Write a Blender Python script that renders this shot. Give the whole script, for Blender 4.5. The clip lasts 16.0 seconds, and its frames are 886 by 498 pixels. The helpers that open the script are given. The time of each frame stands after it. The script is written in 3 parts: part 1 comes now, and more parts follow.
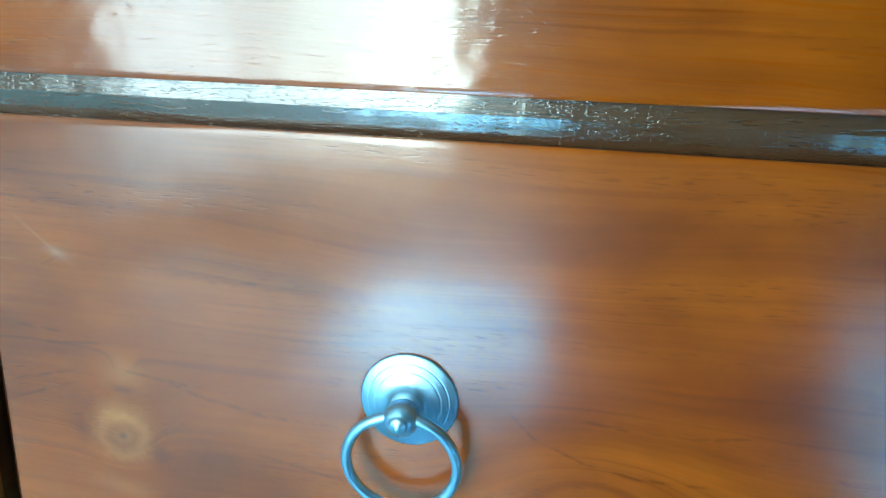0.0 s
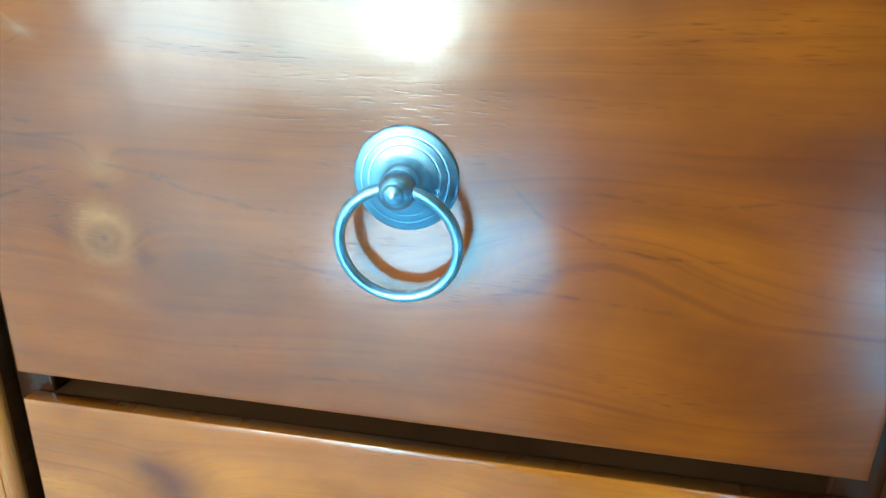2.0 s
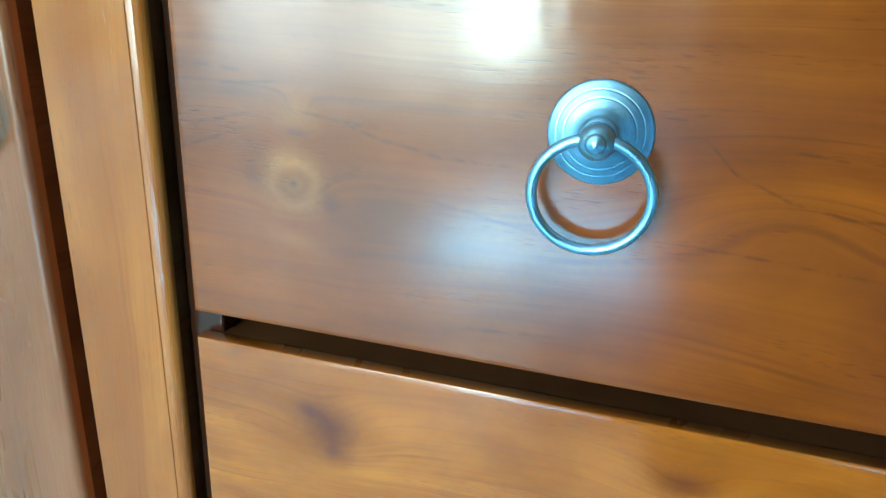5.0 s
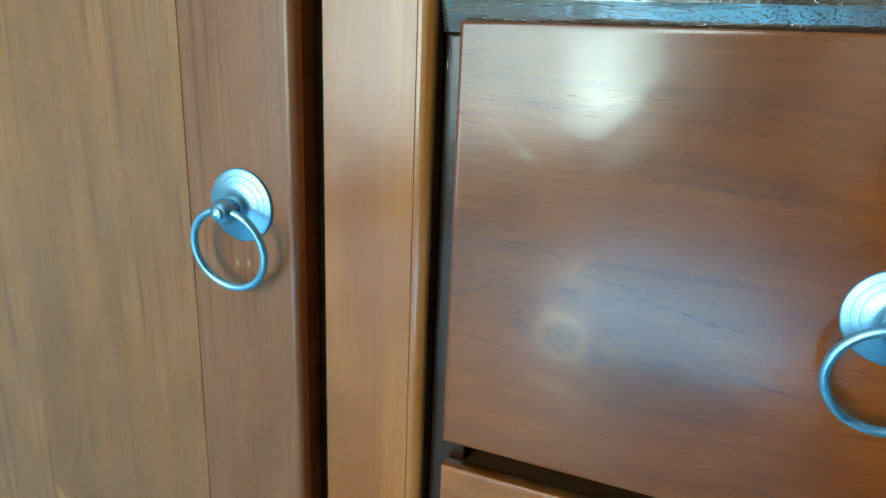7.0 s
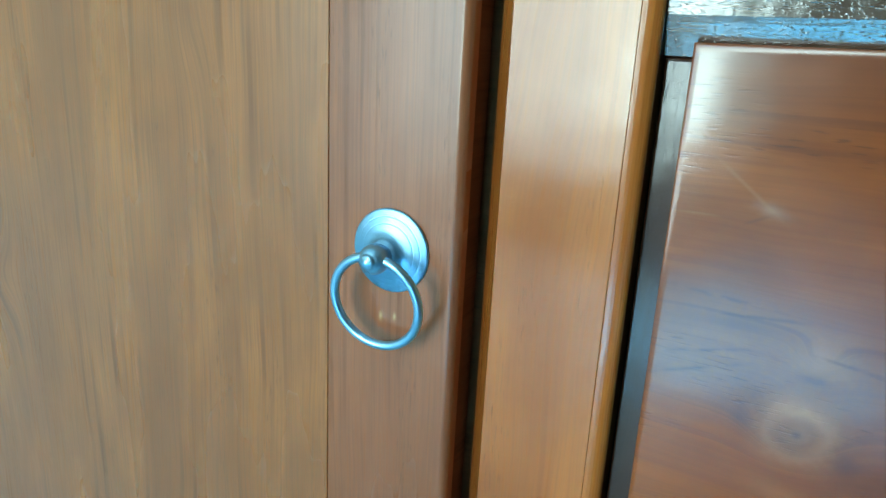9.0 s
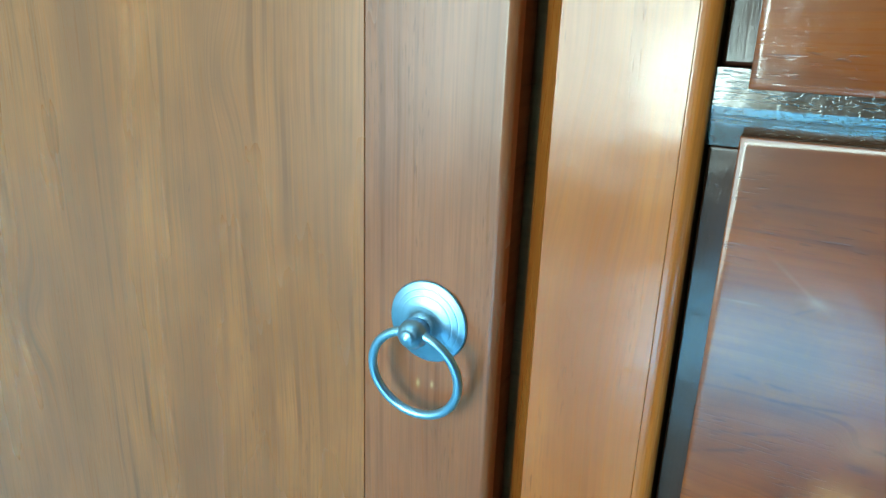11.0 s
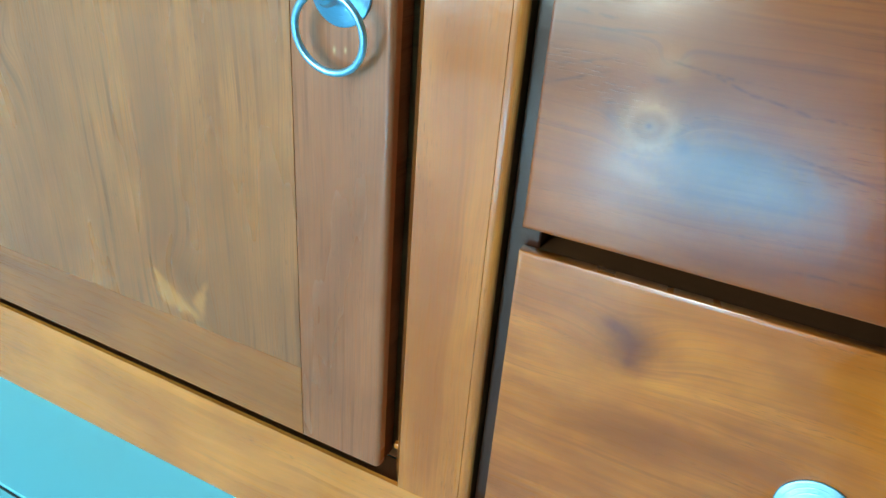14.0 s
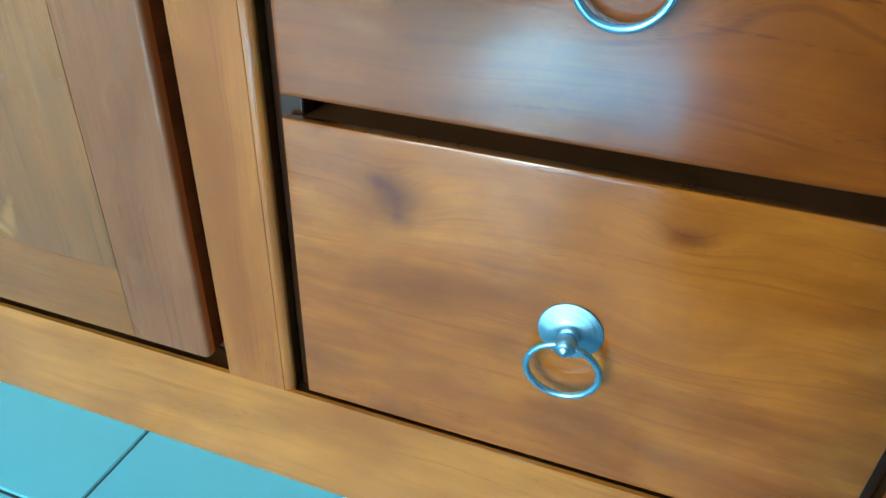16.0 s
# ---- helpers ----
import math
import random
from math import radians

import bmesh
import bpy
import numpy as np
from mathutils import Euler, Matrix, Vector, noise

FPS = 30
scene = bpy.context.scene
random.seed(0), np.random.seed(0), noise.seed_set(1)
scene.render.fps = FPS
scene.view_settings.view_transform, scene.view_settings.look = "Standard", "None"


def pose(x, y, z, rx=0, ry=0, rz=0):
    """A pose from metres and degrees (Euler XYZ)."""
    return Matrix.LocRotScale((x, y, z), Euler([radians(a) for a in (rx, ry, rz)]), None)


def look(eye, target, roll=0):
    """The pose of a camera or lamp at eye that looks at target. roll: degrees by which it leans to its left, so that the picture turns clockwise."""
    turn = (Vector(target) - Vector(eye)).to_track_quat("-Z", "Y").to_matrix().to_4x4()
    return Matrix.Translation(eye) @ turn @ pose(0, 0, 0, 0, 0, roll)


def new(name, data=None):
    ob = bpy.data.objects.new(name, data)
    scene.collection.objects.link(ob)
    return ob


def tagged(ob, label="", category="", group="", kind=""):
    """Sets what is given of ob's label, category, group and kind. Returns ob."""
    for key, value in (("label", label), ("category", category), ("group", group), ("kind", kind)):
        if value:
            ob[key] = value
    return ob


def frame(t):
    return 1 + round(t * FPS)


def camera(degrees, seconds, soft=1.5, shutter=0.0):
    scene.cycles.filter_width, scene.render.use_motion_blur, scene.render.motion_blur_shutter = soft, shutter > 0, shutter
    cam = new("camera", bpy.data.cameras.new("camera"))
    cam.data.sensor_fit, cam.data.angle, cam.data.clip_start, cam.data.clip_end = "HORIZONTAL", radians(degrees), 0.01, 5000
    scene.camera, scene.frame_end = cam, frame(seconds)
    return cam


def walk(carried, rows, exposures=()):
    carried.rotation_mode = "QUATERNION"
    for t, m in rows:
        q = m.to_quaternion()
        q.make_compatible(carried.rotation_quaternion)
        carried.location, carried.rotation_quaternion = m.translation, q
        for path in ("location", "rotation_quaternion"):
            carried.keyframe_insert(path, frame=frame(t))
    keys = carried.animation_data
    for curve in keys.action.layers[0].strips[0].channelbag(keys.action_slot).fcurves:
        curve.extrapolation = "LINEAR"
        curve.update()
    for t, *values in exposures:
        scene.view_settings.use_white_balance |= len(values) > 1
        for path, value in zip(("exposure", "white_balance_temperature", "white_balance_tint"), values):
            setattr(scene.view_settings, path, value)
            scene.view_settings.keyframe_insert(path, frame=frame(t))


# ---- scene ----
cam = camera(64.8, 16.0, soft=1.5)
PATH = [
    (0, (0.234, -0.243, 0.566), (-0.079, 1.653, 0.011), 2.3),
    (0.5, (0.237, -0.239, 0.55), (-0.073, 1.629, -0.094), 2.1),
    (1, (0.241, -0.238, 0.525), (-0.055, 1.619, -0.156), 2.0),
    (1.5, (0.242, -0.24, 0.505), (-0.076, 1.612, -0.18), 1.7),
    (2, (0.239, -0.241, 0.499), (-0.081, 1.601, -0.211), 1.5),
    (2.5, (0.23, -0.24, 0.494), (-0.098, 1.594, -0.231), 1.5),
    (3, (0.222, -0.241, 0.487), (-0.15, 1.59, -0.226), 1.5),
    (3.5, (0.208, -0.246, 0.488), (-0.209, 1.586, -0.197), 1.7),
    (3.7, (0.203, -0.250, 0.487), (-0.248, 1.580, -0.172), 1.8),
    (5.8, (0.193, -0.277, 0.478), (-0.330, 1.516, -0.232), 2.6),
    (6, (0.176, -0.282, 0.491), (-0.377, 1.513, -0.197), 2.3),
    (6.5, (0.141, -0.292, 0.523), (-0.487, 1.51, -0.077), 2.7),
    (7, (0.117, -0.294, 0.529), (-0.61, 1.473, -0.062), 2.3),
    (7.5, (0.096, -0.29, 0.53), (-0.689, 1.46, -0.039), 2.9),
    (8, (0.08, -0.284, 0.536), (-0.737, 1.441, -0.064), 2.5),
    (8.5, (0.06, -0.273, 0.534), (-0.788, 1.441, -0.052), 2.6),
    (9, (0.04, -0.265, 0.53), (-0.824, 1.448, -0.037), 3.0),
    (9.5, (0.026, -0.261, 0.529), (-0.849, 1.455, -0.008), 2.7),
    (9.7, (0.021, -0.259, 0.531), (-0.860, 1.450, -0.018), 2.6),
    (11.8, (0.022, -0.273, 0.582), (-0.846, 1.415, -0.047), 2.1),
    (12, (0.04, -0.284, 0.561), (-0.855, 1.393, -0.06), 3.0),
    (12.5, (0.068, -0.311, 0.544), (-0.803, 1.346, -0.162), 3.3),
    (13, (0.081, -0.321, 0.527), (-0.724, 1.292, -0.339), 3.6),
    (13.5, (0.094, -0.329, 0.503), (-0.692, 1.265, -0.414), 4.5),
    (14, (0.107, -0.336, 0.498), (-0.628, 1.264, -0.45), 4.6),
    (14.5, (0.136, -0.334, 0.492), (-0.551, 1.261, -0.501), 3.9),
    (15, (0.162, -0.332, 0.484), (-0.472, 1.255, -0.555), 2.9),
    (15.5, (0.185, -0.331, 0.48), (-0.4, 1.262, -0.579), 2.3),
    (16, (0.213, -0.331, 0.473), (-0.321, 1.262, -0.613), 2.2),
]
EXPOSURES = [
    (0, 4.30, 8480, 12), (0.5, 4.56, 8580, 12), (1.5, 4.45, 8630, 12), (3.5, 4.44, 8730, 12), (6.0, 4.01, 8530, 12), (6.5, 3.86, 8480, 12),
    (7.0, 3.54, 8630, 12), (7.5, 3.33, 8830, 12), (8.0, 3.41, 8830, 12), (8.5, 3.60, 8430, 12), (9.0, 3.74, 8330, 12), (9.5, 3.80, 8330, 12),
    (12.0, 3.95, 8980, 12), (12.5, 4.07, 8980, 12), (13.5, 4.13, 8430, 11), (14.5, 4.11, 8230, 11), (15.5, 3.98, 8030, 11), (16, 3.99, 8410, 11),
]
walk(cam, [(t, look(eye, target, roll)) for t, eye, target, roll in PATH], exposures=EXPOSURES)

# ---- world and light ----
world = bpy.data.worlds.new("daylight")
scene.world = world
world.use_nodes = True
_nt = world.node_tree
_bg = _nt.nodes["Background"]
_sky = _nt.nodes.new("ShaderNodeTexSky")
_sky.sky_type, _sky.sun_disc = "NISHITA", False
_sky.sun_elevation, _sky.sun_rotation = radians(38.5), radians(194.6)
_nt.links.new(_sky.outputs["Color"], _bg.inputs["Color"])
_bg.inputs["Strength"].default_value = 0.05


def sun_lamp():
    data = bpy.data.lights.new("sun", "SUN")
    data.energy, data.angle, data.color = 4.5, radians(0.5), (0.30, 0.64, 1.0)
    ob = new("sun", data)
    ob.matrix_world = look((-0.26 * 7, -1.1 - 7.0, 0.823 * 7), (0.0, -1.1, 0.0))


def opening_light(name, x0, x1, z0, z1, y, watts, colour):
    """Daylight that comes in through one opening of the south wall."""
    data = bpy.data.lights.new(name, "AREA")
    data.shape, data.size, data.size_y = "RECTANGLE", x1 - x0, z1 - z0
    data.energy, data.color = watts, colour
    ob = new(name, data)
    ob.matrix_world = look(((x0 + x1) / 2, y, (z0 + z1) / 2), ((x0 + x1) / 2, 0, (z0 + z1) / 2))


sun_lamp()
opening_light("window_daylight", -2.20, -1.40, 0.04, 2.05, -3.30, 4.7, (0.43, 0.75, 1))
opening_light("doorway_daylight", -1.33, -0.73, 0.02, 2.02, -3.30, 3.4, (0.46, 0.79, 1))
opening_light("doorway_sunlit_foot", -0.66, -0.40, 0.14, 0.62, -3.30, 1.4, (0.48, 0.83, 1))
opening_light("doorway_sunlit_side", -0.72, -0.31, 0.70, 2.02, -3.30, 2.7, (0.48, 0.83, 1))

# ---- materials ----
class Nodes:
    """A small wrapper that makes node graphs short to write."""

    def __init__(self, name):
        self.mat = bpy.data.materials.new(name)
        self.mat.use_nodes = True
        self.nt = self.mat.node_tree
        self.bsdf = self.nt.nodes["Principled BSDF"]

    def node(self, kind, **sets):
        n = self.nt.nodes.new(kind)
        for key, value in sets.items():
            if key == "operation":
                n.operation = value
            elif key == "blend_type":
                n.blend_type = value
            elif key == "data_type":
                n.data_type = value
        return n

    def put(self, socket, value):
        if isinstance(value, bpy.types.NodeSocket):
            self.nt.links.new(value, socket)
        else:
            socket.default_value = value

    def math(self, op, a, b=0.0, c=0.0):
        n = self.node("ShaderNodeMath", operation=op)
        for socket, value in zip(n.inputs, (a, b, c)):
            self.put(socket, value)
        return n.outputs[0]

    def xyz(self, x, y, z):
        n = self.node("ShaderNodeCombineXYZ")
        for socket, value in zip(n.inputs, (x, y, z)):
            self.put(socket, value)
        return n.outputs[0]

    def noise(self, vector, scale, detail=2.0, rough=0.5, distort=0.0):
        n = self.node("ShaderNodeTexNoise")
        self.put(n.inputs["Vector"], vector)
        n.inputs["Scale"].default_value = scale
        n.inputs["Detail"].default_value = detail
        n.inputs["Roughness"].default_value = rough
        n.inputs["Distortion"].default_value = distort
        return n.outputs["Fac"]

    def remap(self, value, a, b, c=0.0, d=1.0):
        n = self.node("ShaderNodeMapRange")
        for socket, v in zip(n.inputs, (value, a, b, c, d)):
            self.put(socket, v)
        return n.outputs[0]

    def mix(self, fac, a, b, blend="MIX"):
        n = self.node("ShaderNodeMix", data_type="RGBA", blend_type=blend)
        self.put(n.inputs["Factor"], fac)
        for socket, v in zip((n.inputs[6], n.inputs[7]), (a, b)):
            self.put(socket, v if isinstance(v, bpy.types.NodeSocket) else (*v, 1.0))
        return n.outputs[2]

    def bump(self, height, strength, distance, normal=None):
        n = self.node("ShaderNodeBump")
        n.inputs["Strength"].default_value = strength
        n.inputs["Distance"].default_value = distance
        self.put(n.inputs["Height"], height)
        if normal is not None:
            self.put(n.inputs["Normal"], normal)
        return n.outputs[0]


RED = 1.16


def teak(name, grain, light, mid, dark, knots=(), seed=0.0, coat=1.0, coat_rough=0.13, rough=0.30, bands=130.0, gloss_bump=0.3, streak=0.26, wander=0.016, ior=1.55, spec=0.12, marks=(), blotchy=0.45, speckle=0.0, speck=190.0, speck_ratio=4.7, speck_from=0.6, wedges=(), knot_tone=(0.110, 0.022, 0.010), line=0.42, clouds=1.0, tone=0.9, open_grain=(), streaks=()):
    """Varnished teak. grain: axis of the grain; knots: (along, across, length, width, lift, tint), tint under 0 for a pale eye with a dark heart."""
    light, mid, dark = ((RED * k * c[0], k * c[1], k * c[2]) for k, c in ((1.10 * tone, light), (tone, mid), (0.88 * tone, dark)))
    s = Nodes(name)
    tc = s.node("ShaderNodeTexCoord").outputs["Object"]
    sep = s.node("ShaderNodeSeparateXYZ")
    s.put(sep.inputs[0], tc)
    x, y, z = sep.outputs
    u, v = (x, z) if grain == "x" else (z, x)
    # slow wander of the grain
    slow = s.noise(s.xyz(s.math("MULTIPLY_ADD", u, 3.5, seed), s.math("MULTIPLY", v, 9.0), s.math("MULTIPLY", y, 3.0)), 1.0, 3.0)
    f = s.math("MULTIPLY_ADD", s.math("SUBTRACT", slow, 0.5), 2 * wander, v)
    dark_spots, pale_spots = 0.0, 0.0
    for ku, kv, a, b, lift, tint in knots:
        du = s.math("DIVIDE", s.math("SUBTRACT", u, ku), a)
        dv = s.math("DIVIDE", s.math("SUBTRACT", v, kv), b)
        wob = s.noise(tc, 90.0 + 900 * abs(ku), 4.0, 0.6)
        plain_r2 = s.math("ADD", s.math("MULTIPLY", du, du), s.math("MULTIPLY", dv, dv))
        r2 = s.math("MULTIPLY", plain_r2, s.math("MULTIPLY_ADD", wob, 1.6, 0.2))
        bell = s.math("EXPONENT", s.math("MULTIPLY", plain_r2, -1.0))
        f = s.math("MULTIPLY_ADD", bell, lift, f)
        if tint > 0:
            dark_spots = s.math("MULTIPLY_ADD", s.math("EXPONENT", s.math("MULTIPLY", r2, -3.5)), tint, dark_spots)
        elif tint < 0:
            rr = s.math("SQRT", r2)
            fade = s.remap(s.math("MULTIPLY_ADD", wob, 0.8, s.math("SQRT", plain_r2)), 0.75, 1.75, 1.0, 0.0) if tint < -0.5 else s.math("EXPONENT", s.math("MULTIPLY", r2, -1.2))
            wave = s.math("MULTIPLY_ADD", s.math("COSINE", s.math("MULTIPLY", rr, 8.5)), 0.28, 0.62) if tint < -0.5 else 1.0
            pale_spots = s.math("MULTIPLY_ADD", s.math("MULTIPLY", wave, fade), -tint, pale_spots)
            if tint < -0.5:
                dark_spots = s.math("MULTIPLY_ADD", s.math("EXPONENT", s.math("MULTIPLY", plain_r2, -38.0)), 0.75, dark_spots)
                dark_spots = s.math("MULTIPLY_ADD", s.math("MULTIPLY", s.math("SUBTRACT", 1.0, wave), s.math("MULTIPLY", fade, fade)), 0.38, dark_spots)
    g = s.xyz(s.math("MULTIPLY_ADD", u, 2.5, seed), s.math("MULTIPLY", f, bands), s.math("MULTIPLY", y, 20.0))
    ring = s.noise(g, 1.0, 4.0, 0.6)
    lines = s.noise(s.xyz(s.math("MULTIPLY_ADD", u, 3.0, seed + 3), s.math("MULTIPLY", f, bands * 2.4), y), 1.0, 2.0, 0.5)
    broad = s.noise(s.xyz(s.math("MULTIPLY_ADD", u, 4.0, seed + 5), s.math("MULTIPLY", f, 22.0), y), 1.0, 3.0)
    fine = s.noise(s.xyz(s.math("MULTIPLY_ADD", u, 14.0, seed), s.math("MULTIPLY", f, 760.0), y), 1.0, 2.0, 0.6)
    pore = s.noise(s.xyz(s.math("MULTIPLY_ADD", u, 120.0, seed), s.math("MULTIPLY", v, 1250.0), y), 1.0, 0.0)
    gate = s.remap(s.noise(s.xyz(s.math("MULTIPLY_ADD", u, 7.0, seed + 9), s.math("MULTIPLY", f, 60.0), y), 1.0, 2.0), 0.53, 0.66)
    pores = s.math("MULTIPLY", s.remap(pore, 0.62, 0.74), gate)
    col = s.mix(s.remap(broad, 0.32, 0.68), light, mid)
    cloud = s.noise(s.xyz(s.math("MULTIPLY_ADD", u, 6.0 if grain == "x" else 2.5, seed + 41), s.math("MULTIPLY", f, 15.0), y), 1.0, 3.0, 0.55)
    col = s.mix(s.math("MULTIPLY", s.remap(cloud, 0.50, 0.68), 0.55 * clouds), col, (1.12 * light[0], 1.22 * light[1], 1.15 * light[2]))
    col = s.mix(s.math("MULTIPLY", s.remap(cloud, 0.48, 0.32), 0.60 * clouds), col, dark)
    blotch = s.noise(s.xyz(s.math("MULTIPLY_ADD", u, 11.0, seed + 21), s.math("MULTIPLY", f, 26.0), y), 1.0, 4.0, 0.6)
    col = s.mix(s.math("MULTIPLY", s.remap(blotch, 0.40, 0.70), blotchy), col, tuple(0.9 * c for c in dark))
    col = s.mix(s.math("MULTIPLY", s.remap(ring, 0.42, 0.76), 0.34), col, dark)
    rare = s.remap(s.noise(s.xyz(s.math("MULTIPLY_ADD", u, 9.0, seed + 31), s.math("MULTIPLY", f, 40.0), y), 1.0, 2.0), 0.42, 0.62)
    col = s.mix(s.math("MULTIPLY", s.math("MULTIPLY", s.remap(lines, 0.53, 0.64), rare), line), col, tuple(0.85 * c for c in dark))
    col = s.mix(s.math("MULTIPLY", s.remap(fine, 0.4, 0.75), streak), col, tuple(0.62 * c for c in mid))
    col = s.mix(s.math("MULTIPLY", pores, 0.4), col, tuple(0.4 * c for c in dark))
    if knots:
        col = s.mix(pale_spots, col, (RED * tone * 0.52, tone * 0.190, tone * 0.050))
        col = s.mix(dark_spots, col, (RED * tone * knot_tone[0], tone * knot_tone[1], tone * knot_tone[2]))
    for mu, mv, a, b, slant, strength, tint in marks:
        du, dv = s.math("SUBTRACT", u, mu), s.math("SUBTRACT", v, mv)
        dv = s.math("MULTIPLY_ADD", du, slant, dv)
        du, dv = s.math("DIVIDE", du, a), s.math("DIVIDE", dv, b)
        ragged = s.math("MULTIPLY_ADD", s.noise(tc, 260.0, 3.0), 1.4, 0.3)
        r2 = s.math("MULTIPLY", s.math("ADD", s.math("MULTIPLY", du, du), s.math("MULTIPLY", dv, dv)), ragged)
        col = s.mix(s.math("MULTIPLY", s.math("EXPONENT", s.math("MULTIPLY", r2, -1.0)), strength), col, (RED * tone * tint[0], tone * tint[1], tone * tint[2]))
    if streaks:
        broken = s.remap(s.noise(s.xyz(s.math("MULTIPLY", u, 170.0), s.math("MULTIPLY", v, 260.0), y), 1.0, 2.0), 0.36, 0.56)
        lines_here = 0.0
        for su, sv, half, slant in streaks:
            du = s.math("SUBTRACT", u, su)
            dv = s.math("DIVIDE", s.math("MULTIPLY_ADD", du, slant, s.math("SUBTRACT", v, sv)), 0.0007)
            du = s.math("DIVIDE", du, half)
            r2 = s.math("ADD", s.math("MULTIPLY", s.math("MULTIPLY", du, du), s.math("MULTIPLY", du, du)), s.math("MULTIPLY", dv, dv))
            lines_here = s.math("ADD", lines_here, s.math("EXPONENT", s.math("MULTIPLY", r2, -1.0)))
        col = s.mix(s.math("MULTIPLY", s.math("MINIMUM", lines_here, 1.0), s.math("MULTIPLY", broken, 0.45)), col, tuple(0.35 * c for c in dark))
    for corners, tint in wedges:
        inside = 1.0
        wobble = s.math("MULTIPLY", s.math("SUBTRACT", s.noise(tc, 120.0, 2.0), 0.5), 0.006)
        for (a0, b0), (a1, b1) in zip(corners, corners[1:] + corners[:1]):
            long = math.hypot(a1 - a0, b1 - b0)
            nx, ny = -(b1 - b0) / long, (a1 - a0) / long
            away = s.math("MULTIPLY_ADD", s.math("SUBTRACT", u, a0), nx, s.math("MULTIPLY", s.math("SUBTRACT", v, b0), ny))
            inside = s.math("MULTIPLY", inside, s.remap(s.math("ADD", away, wobble), -0.0020, 0.0030))
        col = s.mix(s.math("MULTIPLY", inside, 0.62), col, (RED * tone * tint[0], tone * tint[1], tone * tint[2]))
    s.put(s.bsdf.inputs["Base Color"], col)
    s.put(s.bsdf.inputs["Roughness"], s.remap(fine, 0.3, 0.7, rough - 0.07, rough + 0.10))
    peel = s.noise(tc, 38.0, 2.0, 0.5)
    s.put(s.bsdf.inputs["Normal"], s.bump(s.math("MULTIPLY_ADD", pores, -0.5, s.math("MULTIPLY", fine, 0.25)), 0.35, 0.0006))
    lacquer = s.math("ADD", s.math("MULTIPLY", pores, -0.06), s.math("MULTIPLY_ADD", peel, 0.9, s.math("MULTIPLY_ADD", fine, 0.06, s.math("MULTIPLY", ring, 0.12))))
    if speckle:
        lacquer = s.math("MULTIPLY_ADD", s.remap(s.noise(s.xyz(s.math("MULTIPLY", u, speck), s.math("MULTIPLY", v, speck_ratio * speck), y), 1.0, 1.0), speck_from, speck_from + 0.16), speckle, lacquer)
    for centre, slope, half, deep in open_grain:
        # strip of open pores that the varnish has not filled
        across = s.math("MULTIPLY_ADD", u, slope, v)
        away = s.math("DIVIDE", s.math("SUBTRACT", across, centre), half)
        strip = s.math("EXPONENT", s.math("MULTIPLY", s.math("MULTIPLY", away, away), -1.0))
        dash = s.noise(s.xyz(s.math("MULTIPLY_ADD", u, 230.0, seed + 51), s.math("MULTIPLY", across, 1400.0), y), 1.0, 1.0, 0.5)
        patch = s.remap(s.noise(s.xyz(s.math("MULTIPLY_ADD", u, 22.0, seed + 61), s.math("MULTIPLY", across, 90.0), y), 1.0, 1.0), 0.42, 0.58)
        patch = s.math("MULTIPLY", patch, s.remap(u, 0.035, 0.080))
        lacquer = s.math("MULTIPLY_ADD", s.math("MULTIPLY", s.remap(dash, 0.60, 0.74), s.math("MULTIPLY", strip, patch)), -deep, lacquer)
    s.put(s.bsdf.inputs["Coat Normal"], s.bump(lacquer, gloss_bump, 0.0012))
    s.bsdf.inputs["Coat Weight"].default_value = coat
    s.put(s.bsdf.inputs["Coat Roughness"], s.remap(broad, 0.3, 0.7, coat_rough * 0.8, coat_rough * 1.25))
    s.bsdf.inputs["Coat IOR"].default_value = ior
    s.bsdf.inputs["Specular IOR Level"].default_value = spec
    return s.mat


def brushed_steel(name, rough, turned_by, shine=1.0):
    s = Nodes(name)
    tc = s.node("ShaderNodeTexCoord").outputs["Object"]
    n = s.noise(tc, 900.0, 2.0)
    m = s.noise(tc, 90.0, 3.0)
    sep = s.node("ShaderNodeSeparateXYZ")
    s.put(sep.inputs[0], tc)
    radius = s.math("SQRT", s.math("ADD", s.math("MULTIPLY", sep.outputs[0], sep.outputs[0]), s.math("MULTIPLY", sep.outputs[2], sep.outputs[2])))
    turning = s.noise(s.xyz(s.math("MULTIPLY", radius, 2600.0), s.math("MULTIPLY", sep.outputs[0], 60.0), s.math("MULTIPLY", sep.outputs[2], 60.0)), 1.0, 3.0, 0.6)
    base = s.mix(m, tuple(min(0.95, shine * c) for c in (0.215, 0.555, 0.79)), tuple(min(0.95, shine * c) for c in (0.305, 0.63, 0.85)))
    s.put(s.bsdf.inputs["Base Color"], s.mix(s.math("MULTIPLY", s.remap(turning, 0.45, 0.7), 0.30), base, tuple(shine * c for c in (0.16, 0.45, 0.68))))
    s.bsdf.inputs["Metallic"].default_value = 1.0
    s.put(s.bsdf.inputs["Roughness"], s.remap(m, 0.3, 0.7, rough - 0.06, rough + 0.06))
    if turned_by:
        s.put(s.bsdf.inputs["Normal"], s.bump(s.math("MULTIPLY_ADD", turning, 0.8, n), 0.10, 0.0003))
        turned = s.node("ShaderNodeTangent")
        turned.direction_type, turned.axis = "RADIAL", "Y"
        s.put(s.bsdf.inputs["Tangent"], turned.outputs[0])
        s.bsdf.inputs["Anisotropic"].default_value = turned_by
    return s.mat


